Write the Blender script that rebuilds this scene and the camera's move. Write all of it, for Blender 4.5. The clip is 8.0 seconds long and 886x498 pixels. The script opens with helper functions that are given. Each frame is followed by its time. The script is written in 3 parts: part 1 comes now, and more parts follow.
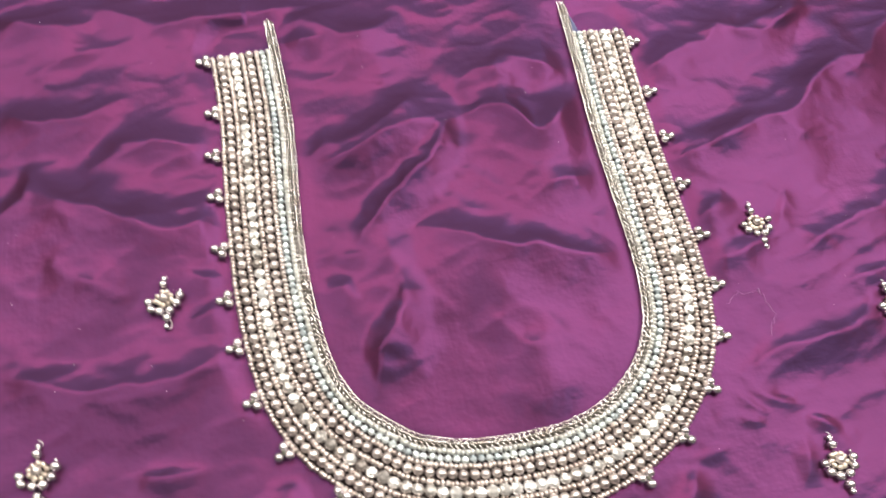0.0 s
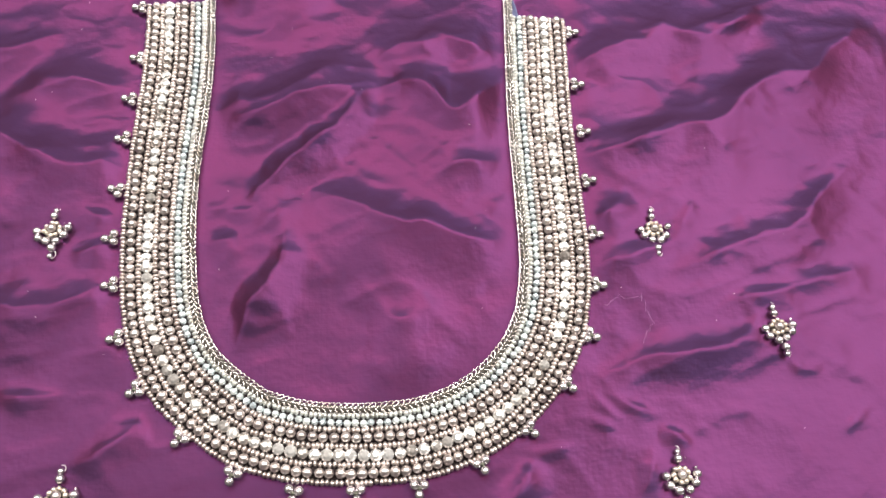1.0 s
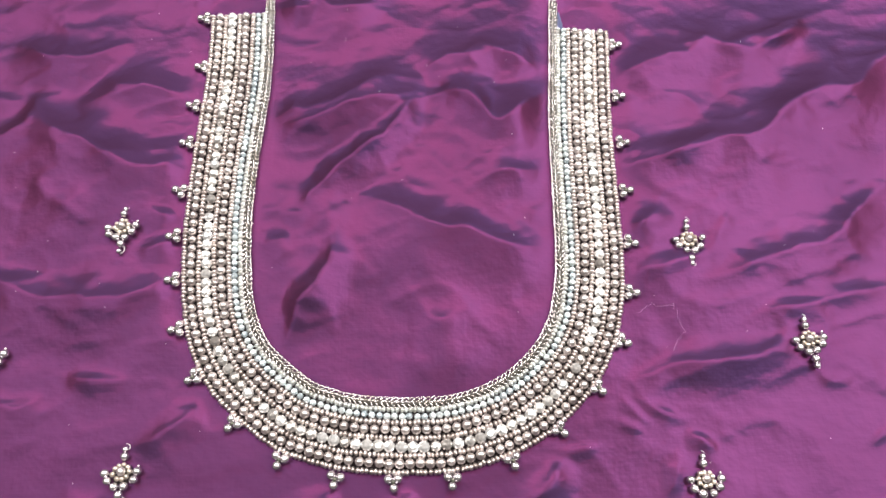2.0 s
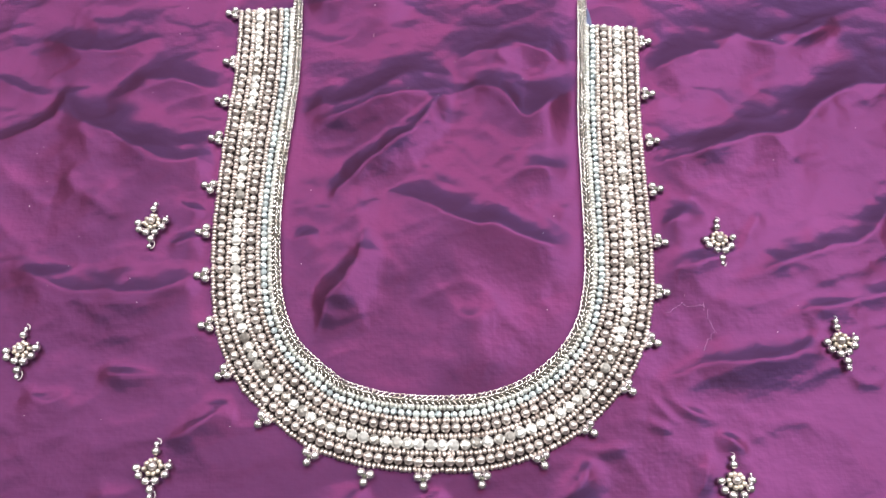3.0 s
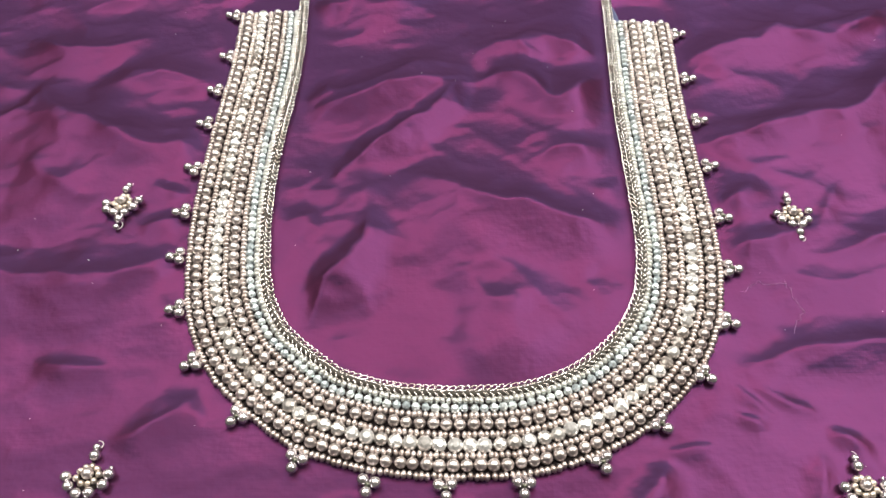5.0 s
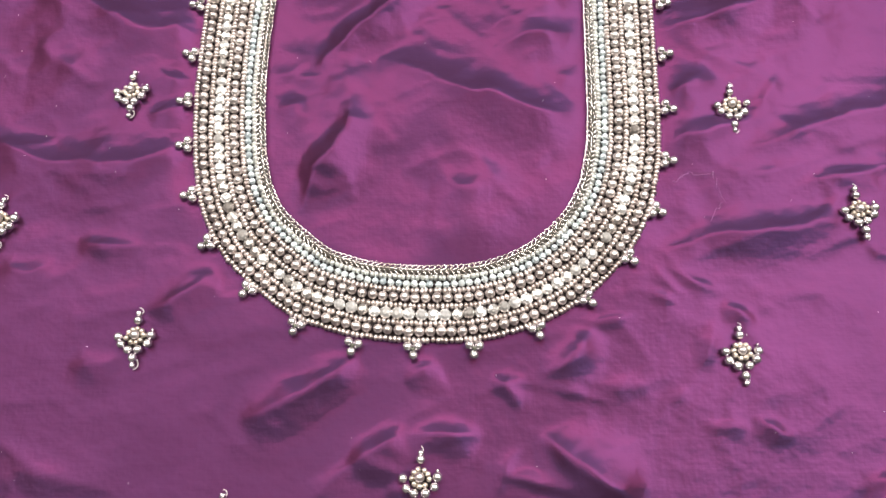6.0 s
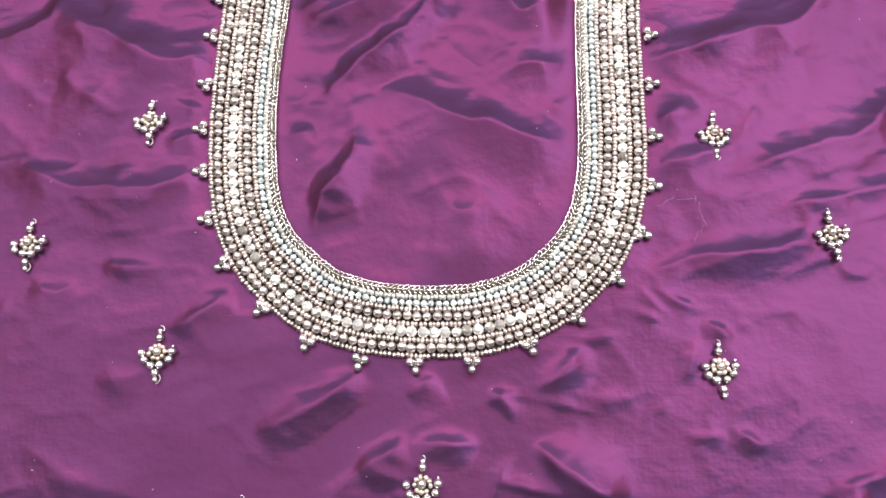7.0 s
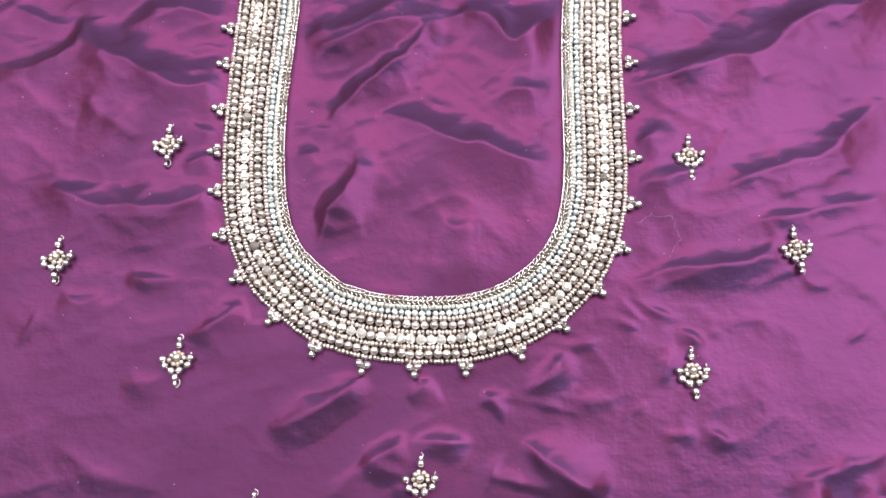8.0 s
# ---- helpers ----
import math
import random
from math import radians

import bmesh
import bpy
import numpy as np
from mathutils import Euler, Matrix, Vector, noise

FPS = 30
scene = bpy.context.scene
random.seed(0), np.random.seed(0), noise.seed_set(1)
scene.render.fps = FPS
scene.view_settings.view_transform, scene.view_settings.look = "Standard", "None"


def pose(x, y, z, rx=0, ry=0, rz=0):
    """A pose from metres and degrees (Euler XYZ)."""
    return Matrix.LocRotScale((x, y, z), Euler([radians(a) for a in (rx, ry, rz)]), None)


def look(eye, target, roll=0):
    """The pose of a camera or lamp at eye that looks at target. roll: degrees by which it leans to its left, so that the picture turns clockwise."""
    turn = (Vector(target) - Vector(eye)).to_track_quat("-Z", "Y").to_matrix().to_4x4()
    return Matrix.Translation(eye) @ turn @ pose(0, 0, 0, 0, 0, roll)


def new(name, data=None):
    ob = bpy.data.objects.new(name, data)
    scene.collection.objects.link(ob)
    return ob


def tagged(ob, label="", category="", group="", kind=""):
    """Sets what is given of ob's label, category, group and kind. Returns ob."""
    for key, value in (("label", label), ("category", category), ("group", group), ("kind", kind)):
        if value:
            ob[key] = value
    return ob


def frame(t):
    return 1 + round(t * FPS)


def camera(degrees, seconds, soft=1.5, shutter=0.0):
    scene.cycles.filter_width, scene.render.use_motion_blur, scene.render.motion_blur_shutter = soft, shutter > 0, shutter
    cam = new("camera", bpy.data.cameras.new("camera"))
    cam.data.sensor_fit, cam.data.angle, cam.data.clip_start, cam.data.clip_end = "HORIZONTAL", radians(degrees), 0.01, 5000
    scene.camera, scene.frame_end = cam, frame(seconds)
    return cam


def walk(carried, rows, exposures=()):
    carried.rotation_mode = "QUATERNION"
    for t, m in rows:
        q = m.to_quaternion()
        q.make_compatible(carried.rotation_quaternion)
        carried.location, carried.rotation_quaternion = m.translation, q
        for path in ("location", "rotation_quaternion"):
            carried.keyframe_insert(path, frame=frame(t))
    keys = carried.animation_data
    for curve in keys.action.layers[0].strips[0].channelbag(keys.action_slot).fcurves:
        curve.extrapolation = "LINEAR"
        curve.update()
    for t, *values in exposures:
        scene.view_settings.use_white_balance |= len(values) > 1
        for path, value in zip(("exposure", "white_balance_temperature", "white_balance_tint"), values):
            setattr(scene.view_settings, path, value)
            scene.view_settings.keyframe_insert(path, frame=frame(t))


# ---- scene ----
cam = camera(61.0, 8.0, shutter=0.4)
PATH = [
    (0, (-0.05454, -0.02114, 0.27025), (-0.00747, 0.10687, 0.00305), 8.713),
    (0.5, (-0.02333, -0.02588, 0.26857), (0.01623, 0.09087, -0.00493), 12.308),
    (1, (0.01031, -0.03299, 0.27675), (0.03642, 0.08958, 0.00418), 8.519),
    (1.5, (0.01570, -0.03579, 0.29167), (0.02907, 0.08655, 0.01807), 4.166),
    (3, (0.00563, -0.03240, 0.29296), (0.00780, 0.08564, 0.01717), 0.467),
    (3.5, (0.00257, -0.03597, 0.27412), (0.00480, 0.08179, -0.00180), 0.445),
    (4, (-0.00229, -0.05513, 0.24141), (0.00189, 0.08929, -0.02150), 0.614),
    (4.1, (-0.00187, -0.05854, 0.23272), (0.00120, 0.09783, -0.02329), 0.155),
    (4.2, (-0.00169, -0.06232, 0.22433), (0.00144, 0.10632, -0.02377), -0.030),
    (5.3, (0.00073, -0.07482, 0.20933), (-0.00049, 0.10687, -0.02939), -1.407),
    (5.5, (0.00547, -0.07079, 0.23029), (0.00194, 0.08827, -0.02405), -2.043),
    (6, (0.01596, -0.05405, 0.26827), (0.00994, 0.04277, -0.01561), -3.959),
    (6.5, (0.01654, -0.05075, 0.28399), (0.01116, 0.04020, -0.00184), -3.794),
    (7, (0.01678, -0.04768, 0.29144), (0.01042, 0.04435, 0.00597), -4.403),
    (7.5, (0.01759, -0.04674, 0.30020), (0.01113, 0.04399, 0.01432), -4.508),
    (8, (0.01832, -0.04845, 0.31874), (0.01264, 0.04219, 0.03281), -4.154),
]
# exposure and white balance drift a little
EXPOSURES = [(0, -0.21, 7000, 8), (1.5, -0.20, 6650, 9), (3, -0.15, 6500, 8), (3.5, -0.26, 6500, 7), (4, -0.28, 6550, 6), (5.5, -0.45, 6950, 6), (6, -0.18, 6800, 9), (6.5, -0.05, 6650, 10), (8, -0.04, 6580, 10)]
walk(cam, [(t, look(eye, target, roll)) for t, eye, target, roll in PATH], EXPOSURES)

# ---- light ----
world = bpy.data.worlds.new("room_air")
scene.world = world
world.use_nodes = True
world.node_tree.nodes["Background"].inputs["Color"].default_value = (0.55, 0.62, 0.8, 1)
world.node_tree.nodes["Background"].inputs["Strength"].default_value = 0.3

# ceiling panels and a small bright lamp, unseen and added: x, y, width, depth, power
# panels even out the silk's brightness, the small lamp makes bead highlights
ADDED_PANELS = ((0.3, 1.80, 5.4, 0.95, 176.0), (-1.75, 0.60, 2.0, 1.6, 52.0), (1.95, 0.60, 2.2, 1.6, 124.0), (0.15, 0.94, 1.6, 0.78, 10.0))
SPOT = (-0.3, -0.35, 0.24, 0.24, 9.0)
for x, y, wide, deep, power in ADDED_PANELS + (SPOT,):
    lamp_data = bpy.data.lights.new("added_light", "AREA")
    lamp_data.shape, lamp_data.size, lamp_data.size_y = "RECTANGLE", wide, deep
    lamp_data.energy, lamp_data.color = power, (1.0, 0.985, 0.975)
    new("added_light", lamp_data).matrix_world = pose(x, y, 2.52 if wide < 1 else 2.565)


# ---- materials ----
def material(name, colour, rough, metal=0.0):
    m = bpy.data.materials.new(name)
    m.use_nodes = True
    b = m.node_tree.nodes["Principled BSDF"]
    b.inputs["Base Color"].default_value = (*colour, 1)
    b.inputs["Roughness"].default_value = rough
    b.inputs["Metallic"].default_value = metal
    return m, m.node_tree, b


def node(tree, kind, **values):
    n = tree.nodes.new(kind)
    for key, value in values.items():
        n.inputs[key.replace("_", " ")].default_value = value
    return n


def ramp(tree, source, stops):
    n = tree.nodes.new("ShaderNodeValToRGB")
    while len(n.color_ramp.elements) < len(stops):
        n.color_ramp.elements.new(0.5)
    for e, (p, c) in zip(n.color_ramp.elements, stops):
        e.position, e.color = p, (*c, 1)
    tree.links.new(source, n.inputs["Fac"])
    return n


def bump(tree, b, source, strength, distance):
    n = node(tree, "ShaderNodeBump", Strength=strength, Distance=distance)
    tree.links.new(source, n.inputs["Height"])
    if b.inputs["Normal"].is_linked:
        tree.links.new(b.inputs["Normal"].links[0].from_socket, n.inputs["Normal"])
    tree.links.new(n.outputs["Normal"], b.inputs["Normal"])
    return n


def bead_material(name, light, dark, rough, grain, metal=0.8):
    """Plated metal bead: tone by piece, tarnish in blotches."""
    m, tree, b = material(name, light, rough, metal)
    info = tree.nodes.new("ShaderNodeObjectInfo")
    where = tree.nodes.new("ShaderNodeTexCoord")
    tone = ramp(tree, info.outputs["Random"], [(0.0, dark), (0.45, light), (1.0, tuple(min(1, c * 1.12) for c in light))])
    n = node(tree, "ShaderNodeTexNoise", Scale=grain, Detail=3.0)
    tree.links.new(where.outputs["Object"], n.inputs["Vector"])
    worn = ramp(tree, n.outputs["Fac"], [(0.3, (0.72, 0.70, 0.68)), (0.6, (1, 1, 1))])
    mix = tree.nodes.new("ShaderNodeMix")
    mix.data_type, mix.blend_type = "RGBA", "MULTIPLY"
    mix.inputs["Factor"].default_value = 1.0
    tree.links.new(tone.outputs["Color"], mix.inputs[6])
    tree.links.new(worn.outputs["Color"], mix.inputs[7])
    tree.links.new(mix.outputs[2], b.inputs["Base Color"])
    bump(tree, b, n.outputs["Fac"], 0.15, 0.0002)
    return m


M_BIG = bead_material("champagne_bead", (0.802, 0.738, 0.722), (0.589, 0.524, 0.508), 0.30, 900, 0.92)
M_SEED = bead_material("rose_gold_seed", (0.802, 0.722, 0.701), (0.556, 0.471, 0.439), 0.30, 1500, 0.92)
# lilac cast: the silk's reflection put into the silver's colour
M_SILVER = bead_material("silver_bead", (0.872, 0.828, 0.861), (0.698, 0.654, 0.687), 0.21, 900, 0.9)
M_GREEN = bead_material("pale_gold_seed", (0.848, 0.848, 0.827), (0.615, 0.604, 0.572), 0.29, 1500, 0.9)
M_GOLD = bead_material("old_gold_seed", (0.848, 0.763, 0.678), (0.615, 0.519, 0.445), 0.29, 1500, 0.92)
M_CHAIN = bead_material("chain_metal", (0.886, 0.853, 0.837), (0.562, 0.497, 0.454), 0.27, 1500, 0.92)
M_STONE = bead_material("foiled_crystal", (0.954, 0.938, 0.912), (0.360, 0.318, 0.297), 0.16, 700, 0.68)
M_ICE = bead_material("ice_crystal", (0.821, 0.907, 0.940), (0.540, 0.626, 0.670), 0.18, 700, 0.6)
M_LILAC = material("lilac_mark", (0.36, 0.20, 0.36), 0.5)[0]
M_KNOT = material("dark_bronze", (0.16, 0.16, 0.13), 0.3, 0.9)[0]
M_GROUND = material("dark_brown_underlay", (0.022, 0.013, 0.014), 0.9)[0]
# cord colour carries the shade in the gaps between chain links
M_CORD = material("darkened_cord", (0.055, 0.045, 0.035), 0.7)[0]
M_THREAD = material("dark_thread", (0.05, 0.03, 0.04), 0.8)[0]
M_CLEAR = material("pale_thread", (0.75, 0.70, 0.72), 0.4)[0]
M_SLIP = material("blue_grey_slip", (0.09, 0.10, 0.20), 0.7)[0]
M_PLASTER = material("grey_plaster", (0.20, 0.19, 0.19), 0.9)[0]
M_CEILING = material("ceiling_paint", (0.42, 0.42, 0.43), 0.9)[0]


def floor_material():
    m, tree, b = material("floor_boards", (0.25, 0.18, 0.12), 0.5)
    n = node(tree, "ShaderNodeTexNoise", Scale=6.0, Detail=6.0)
    c = ramp(tree, n.outputs["Fac"], [(0.3, (0.16, 0.11, 0.07)), (0.7, (0.30, 0.22, 0.15))])
    tree.links.new(c.outputs["Color"], b.inputs["Base Color"])
    return m


def silk_material():
    """Shot silk: red threads along y and blue threads along x, each glossy along its own length, over a dark ground."""
    m = bpy.data.materials.new("shot_silk")
    m.use_nodes = True
    tree = m.node_tree
    tree.nodes.remove(tree.nodes["Principled BSDF"])
    ground, warp, weft, threads, both = (tree.nodes.new(k) for k in ("ShaderNodeBsdfDiffuse", "ShaderNodeBsdfAnisotropic", "ShaderNodeBsdfAnisotropic", "ShaderNodeAddShader", "ShaderNodeAddShader"))
    where = tree.nodes.new("ShaderNodeTexCoord")
    # slow unevenness of the dye
    n = node(tree, "ShaderNodeTexNoise", Scale=14.0, Detail=4.0, Roughness=0.6)
    tree.links.new(where.outputs["Object"], n.inputs["Vector"])
    for lobe, low, high in ((ground, (0.0300, 0.0104, 0.0245), (0.0380, 0.0124, 0.0295)), (warp, (0.033, 0.0034, 0.0125), (0.041, 0.0042, 0.0160)), (weft, (0.0092, 0.0092, 0.0328), (0.0112, 0.0110, 0.0384))):
        c = ramp(tree, n.outputs["Fac"], [(0.3, low), (0.7, high)])
        tree.links.new(c.outputs["Color"], lobe.inputs["Color"])
    for lobe, rough, thread in ((warp, 0.34, (0, 1, 0)), (weft, 0.44, (1, 0, 0))):
        lobe.inputs["Roughness"].default_value = rough
        lobe.inputs["Anisotropy"].default_value = 0.42
        t = tree.nodes.new("ShaderNodeCombineXYZ")
        for k in range(3):
            t.inputs[k].default_value = thread[k]
        tree.links.new(t.outputs["Vector"], lobe.inputs["Tangent"])
    tree.links.new(warp.outputs["BSDF"], threads.inputs[0])
    tree.links.new(weft.outputs["BSDF"], threads.inputs[1])
    tree.links.new(threads.outputs["Shader"], both.inputs[0])
    tree.links.new(ground.outputs["BSDF"], both.inputs[1])
    tree.links.new(both.outputs["Shader"], tree.nodes["Material Output"].inputs["Surface"])
    # sharp little creases, crinkles, then slubs of the thread along y and x
    for kind, scale, stretch, strength, distance in (("RIDGED_MULTIFRACTAL", 30, (0.9, 1.2, 1), 0.5, 0.0014), ("FBM", 70, (1, 1.2, 1), 0.6, 0.0012), ("FBM", 240, (1, 1, 1), 0.35, 0.0004),
                                                     ("FBM", 900, (1, 0.03, 1), 0.3, 0.00012), ("FBM", 1300, (0.03, 1, 1), 0.3, 0.00010)):
        s = tree.nodes.new("ShaderNodeMapping")
        s.inputs["Scale"].default_value = stretch
        tree.links.new(where.outputs["Object"], s.inputs["Vector"])
        k = node(tree, "ShaderNodeTexNoise", Scale=scale, Detail=3.0)
        k.noise_type = kind
        tree.links.new(s.outputs["Vector"], k.inputs["Vector"])
        relief = bump(tree, warp, k.outputs["Fac"], strength, distance)
    for lobe in (weft, ground):
        tree.links.new(relief.outputs["Normal"], lobe.inputs["Normal"])
    return m


# ---- helpers for meshes ----
def mesh_of(name, bm, mat, smooth=True):
    me = bpy.data.meshes.new(name)
    bm.to_mesh(me)
    bm.free()
    me.materials.append(mat)
    for p in me.polygons:
        p.use_smooth = smooth
    return me


def part(name, data, parent, m=None, label=""):
    ob = new(name, data)
    ob.parent = parent
    if m is not None:
        ob.matrix_basis = m
    if label:
        tagged(ob, label)
    return ob


def box(name, size, centre, mat, kind="structure", bevel=0.0):
    bm = bmesh.new()
    bmesh.ops.create_cube(bm, size=1.0, matrix=Matrix.Translation(centre) @ Matrix.Diagonal((*size, 1)))
    if bevel:
        bmesh.ops.bevel(bm, geom=bm.edges[:], offset=bevel, segments=2, affect="EDGES")
    ob = new(name, mesh_of(name, bm, mat, False))
    return tagged(ob, kind=kind) if kind else ob


def bead_mesh(name, mat, radius, squash=1.0, u=12, v=8, hole=0.0):
    """A round bead, drilled along its x axis; squash is its length along the thread."""
    bm = bmesh.new()
    rings = []
    for i in range(v + 1):
        a = math.pi * (0.06 + 0.88 * i / v) if hole else math.pi * i / v
        r, x = radius * math.sin(a), -radius * squash * math.cos(a)
        if not hole and i in (0, v):
            rings.append([bm.verts.new((x, 0, 0))])
        else:
            rings.append([bm.verts.new((x, r * math.cos(2 * math.pi * j / u), r * math.sin(2 * math.pi * j / u))) for j in range(u)])
    for a, c in zip(rings, rings[1:]):
        for j in range(u):
            k = (j + 1) % u
            if len(a) == 1:
                bm.faces.new((a[0], c[j], c[k]))
            elif len(c) == 1:
                bm.faces.new((a[j], c[0], a[k]))
            else:
                bm.faces.new((a[j], c[j], c[k], a[k]))
    bmesh.ops.recalc_face_normals(bm, faces=bm.faces[:])
    return mesh_of(name, bm, mat)


def stone_mesh(name, mat, radius, height, sides=8):
    """A cut stone: girdle, crown facets and a flat table."""
    bm = bmesh.new()
    tiers = []
    for r, z, turn in ((0.72, -0.45, 0), (1.0, -0.10, 0), (0.98, 0.06, 0), (0.80, 0.30, 0.5), (0.40, 0.46, 0)):
        tiers.append([bm.verts.new((radius * r * math.cos(2 * math.pi * (j + turn) / sides), radius * r * math.sin(2 * math.pi * (j + turn) / sides), z * height)) for j in range(sides)])
    for a, c in zip(tiers[:2], tiers[1:3]):
        for j in range(sides):
            bm.faces.new((a[j], a[(j + 1) % sides], c[(j + 1) % sides], c[j]))
    for a, c, skip in ((tiers[2], tiers[3], 0), (tiers[3], tiers[4], 1)):
        for j in range(sides):
            k = (j + 1) % sides
            bm.faces.new((a[j], a[k], c[(j + skip) % sides]))
            bm.faces.new((c[(j + skip) % sides], a[k], c[(k + skip) % sides]))
    bm.faces.new(tiers[4])
    bm.faces.new(tiers[0][::-1])
    bmesh.ops.recalc_face_normals(bm, faces=bm.faces[:])
    return mesh_of(name, bm, mat, False)


def tube_mesh(name, points, radius, mat, sides=6, closed=False):
    bm = bmesh.new()
    rings, count = [], len(points)
    for i, p in enumerate(points):
        a = points[(i - 1) % count] if closed or i else p
        c = points[(i + 1) % count] if closed or i < count - 1 else p
        d = (c - a).normalized()
        side = d.cross(Vector((0, 0, 1)))
        side = side.normalized() if side.length > 1e-6 else Vector((1, 0, 0))
        up = side.cross(d)
        rings.append([bm.verts.new(p + radius * (math.cos(2 * math.pi * j / sides) * side + math.sin(2 * math.pi * j / sides) * up)) for j in range(sides)])
    pairs = list(zip(rings, rings[1:])) + ([(rings[-1], rings[0])] if closed else [])
    for a, c in pairs:
        for j in range(sides):
            bm.faces.new((a[j], a[(j + 1) % sides], c[(j + 1) % sides], c[j]))
    if not closed:
        bm.faces.new(rings[0][::-1])
        bm.faces.new(rings[-1])
    return mesh_of(name, bm, mat)


# ---- the neckline's course: the row of large stones ----
NECK = [(-0.0790, 0.2192), (-0.0780, 0.1956), (-0.0779, 0.1794), (-0.0786, 0.1640), (-0.0792, 0.1490), (-0.0796, 0.1345), (-0.0797, 0.1206), (-0.0796, 0.1071),
        (-0.0790, 0.0941), (-0.0778, 0.0805), (-0.0761, 0.0692), (-0.0730, 0.0576), (-0.0688, 0.0483), (-0.0631, 0.0396), (-0.0543, 0.0310), (-0.0469, 0.0249),
        (-0.0381, 0.0193), (-0.0211, 0.0138), (-0.0042, 0.0117), (0.0064, 0.0113), (0.0191, 0.0116), (0.0298, 0.0134), (0.0407, 0.0169), (0.0508, 0.0218),
        (0.0595, 0.0281), (0.0662, 0.0344), (0.0726, 0.0424), (0.0776, 0.0511), (0.0811, 0.0600), (0.0846, 0.0764), (0.0859, 0.0918), (0.0865, 0.1079),
        (0.0871, 0.1274), (0.0880, 0.1510), (0.0896, 0.1728), (0.0913, 0.1924), (0.0925, 0.2077)]


def course(points, step=0.0005):
    """A smooth line through the points, at even steps: places and directions."""
    p = np.array(points)
    p = np.vstack([2 * p[0] - p[1], p, 2 * p[-1] - p[-2]])
    out = []
    for i in range(1, len(p) - 2):
        for t in np.linspace(0, 1, 40, endpoint=False):
            out.append(0.5 * (2 * p[i] + (p[i + 1] - p[i - 1]) * t + (2 * p[i - 1] - 5 * p[i] + 4 * p[i + 1] - p[i + 2]) * t * t
                              + (3 * p[i] - p[i - 1] - 3 * p[i + 1] + p[i + 2]) * t ** 3))
    out = np.array(out + [p[-2]])
    for _ in range(60):
        out[1:-1] = 0.25 * out[:-2] + 0.5 * out[1:-1] + 0.25 * out[2:]
    s = np.concatenate([[0], np.cumsum(np.linalg.norm(np.diff(out, axis=0), axis=1))])
    at = np.arange(0, s[-1], step)
    out = np.stack([np.interp(at, s, out[:, k]) for k in (0, 1)], 1)
    d = np.gradient(out, axis=0)
    return out, d / np.linalg.norm(d, axis=1)[:, None]


LINE, ALONG = course(NECK)
INWARD = np.stack([-ALONG[:, 1], ALONG[:, 0]], 1)


def offset_row(off, before=0.0, after=0.0):
    """The line beside the course at a distance, longer at its ends by before and after."""
    # the rows fan out inward towards the upper left end
    s = np.clip((LINE[:, 1] - 0.11) / 0.06, 0, 1) * (LINE[:, 0] < 0)
    p = LINE + INWARD * (off * (1 + (0.085 * s * s * (3 - 2 * s) if off > 0 else 0)))[:, None] if off > 0 else LINE + INWARD * off
    if before:
        k = np.arange(before, 0, -0.0005)[:, None]
        p = np.vstack([p[0] - ALONG[4] * k, p])
    if after:
        k = np.arange(0.0005, after, 0.0005)[:, None]
        p = np.vstack([p, p[-1] + ALONG[-5] * k])
    return p


def spaced(p, pitch, start=0.0):
    """Places and angles along a line at a pitch."""
    s = np.concatenate([[0], np.cumsum(np.linalg.norm(np.diff(p, axis=0), axis=1))])
    count = int((s[-1] - start) / pitch)
    at = start + (np.arange(count) + 0.5) * (s[-1] - start) / count
    x, y = np.interp(at, s, p[:, 0]), np.interp(at, s, p[:, 1])
    d = np.gradient(p, axis=0)
    return [(a, c, math.degrees(math.atan2(np.interp(q, s, d[:, 1]), np.interp(q, s, d[:, 0])))) for a, c, q in zip(x, y, at)]


# ---- the cloth ----
FOLDS = []
TILTS = []


def fold(points, width, height):
    """A crease that climbs slowly to a crest along the points and drops on their left."""
    FOLDS.append((np.array(points), width, height))


def tilt(x, y, reach, dx, dy):
    """A broad soft slope that climbs by dx and dy in its middle."""
    TILTS.append((x, y, reach, dx, dy))


fold([(-0.1796, 0.2069), (-0.1605, 0.1977), (-0.1458, 0.1976), (-0.1253, 0.2041)], 0.0090, 0.0037)
fold([(-0.1342, 0.1916), (-0.1132, 0.1825), (-0.0903, 0.1769)], 0.0161, 0.0050)
fold([(-0.2057, 0.1858), (-0.1824, 0.1745), (-0.1654, 0.1697)], 0.0055, 0.0014)
fold([(-0.2045, 0.1475), (-0.1898, 0.1494), (-0.1754, 0.1532), (-0.1676, 0.1585), (-0.1644, 0.1728)], 0.0065, 0.0026)
fold([(-0.1659, 0.1728), (-0.1434, 0.1589), (-0.1240, 0.1483), (-0.1056, 0.1417), (-0.0880, 0.1415)], 0.0193, 0.0077)
fold([(-0.1588, 0.1257), (-0.1428, 0.1250), (-0.1307, 0.1185), (-0.1208, 0.1089)], 0.0141, 0.0033)
fold([(-0.1086, 0.1169), (-0.0997, 0.1136), (-0.0885, 0.1108)], 0.0040, 0.0013)
fold([(-0.1081, 0.0951), (-0.1002, 0.0982), (-0.0893, 0.1028)], 0.0055, 0.0019)
fold([(-0.1755, 0.0857), (-0.1514, 0.0820), (-0.1329, 0.0795), (-0.1122, 0.0800), (-0.0866, 0.0824)], 0.0117, 0.0042)
fold([(-0.1564, 0.0365), (-0.1459, 0.0328), (-0.1362, 0.0352)], 0.0057, 0.0017)
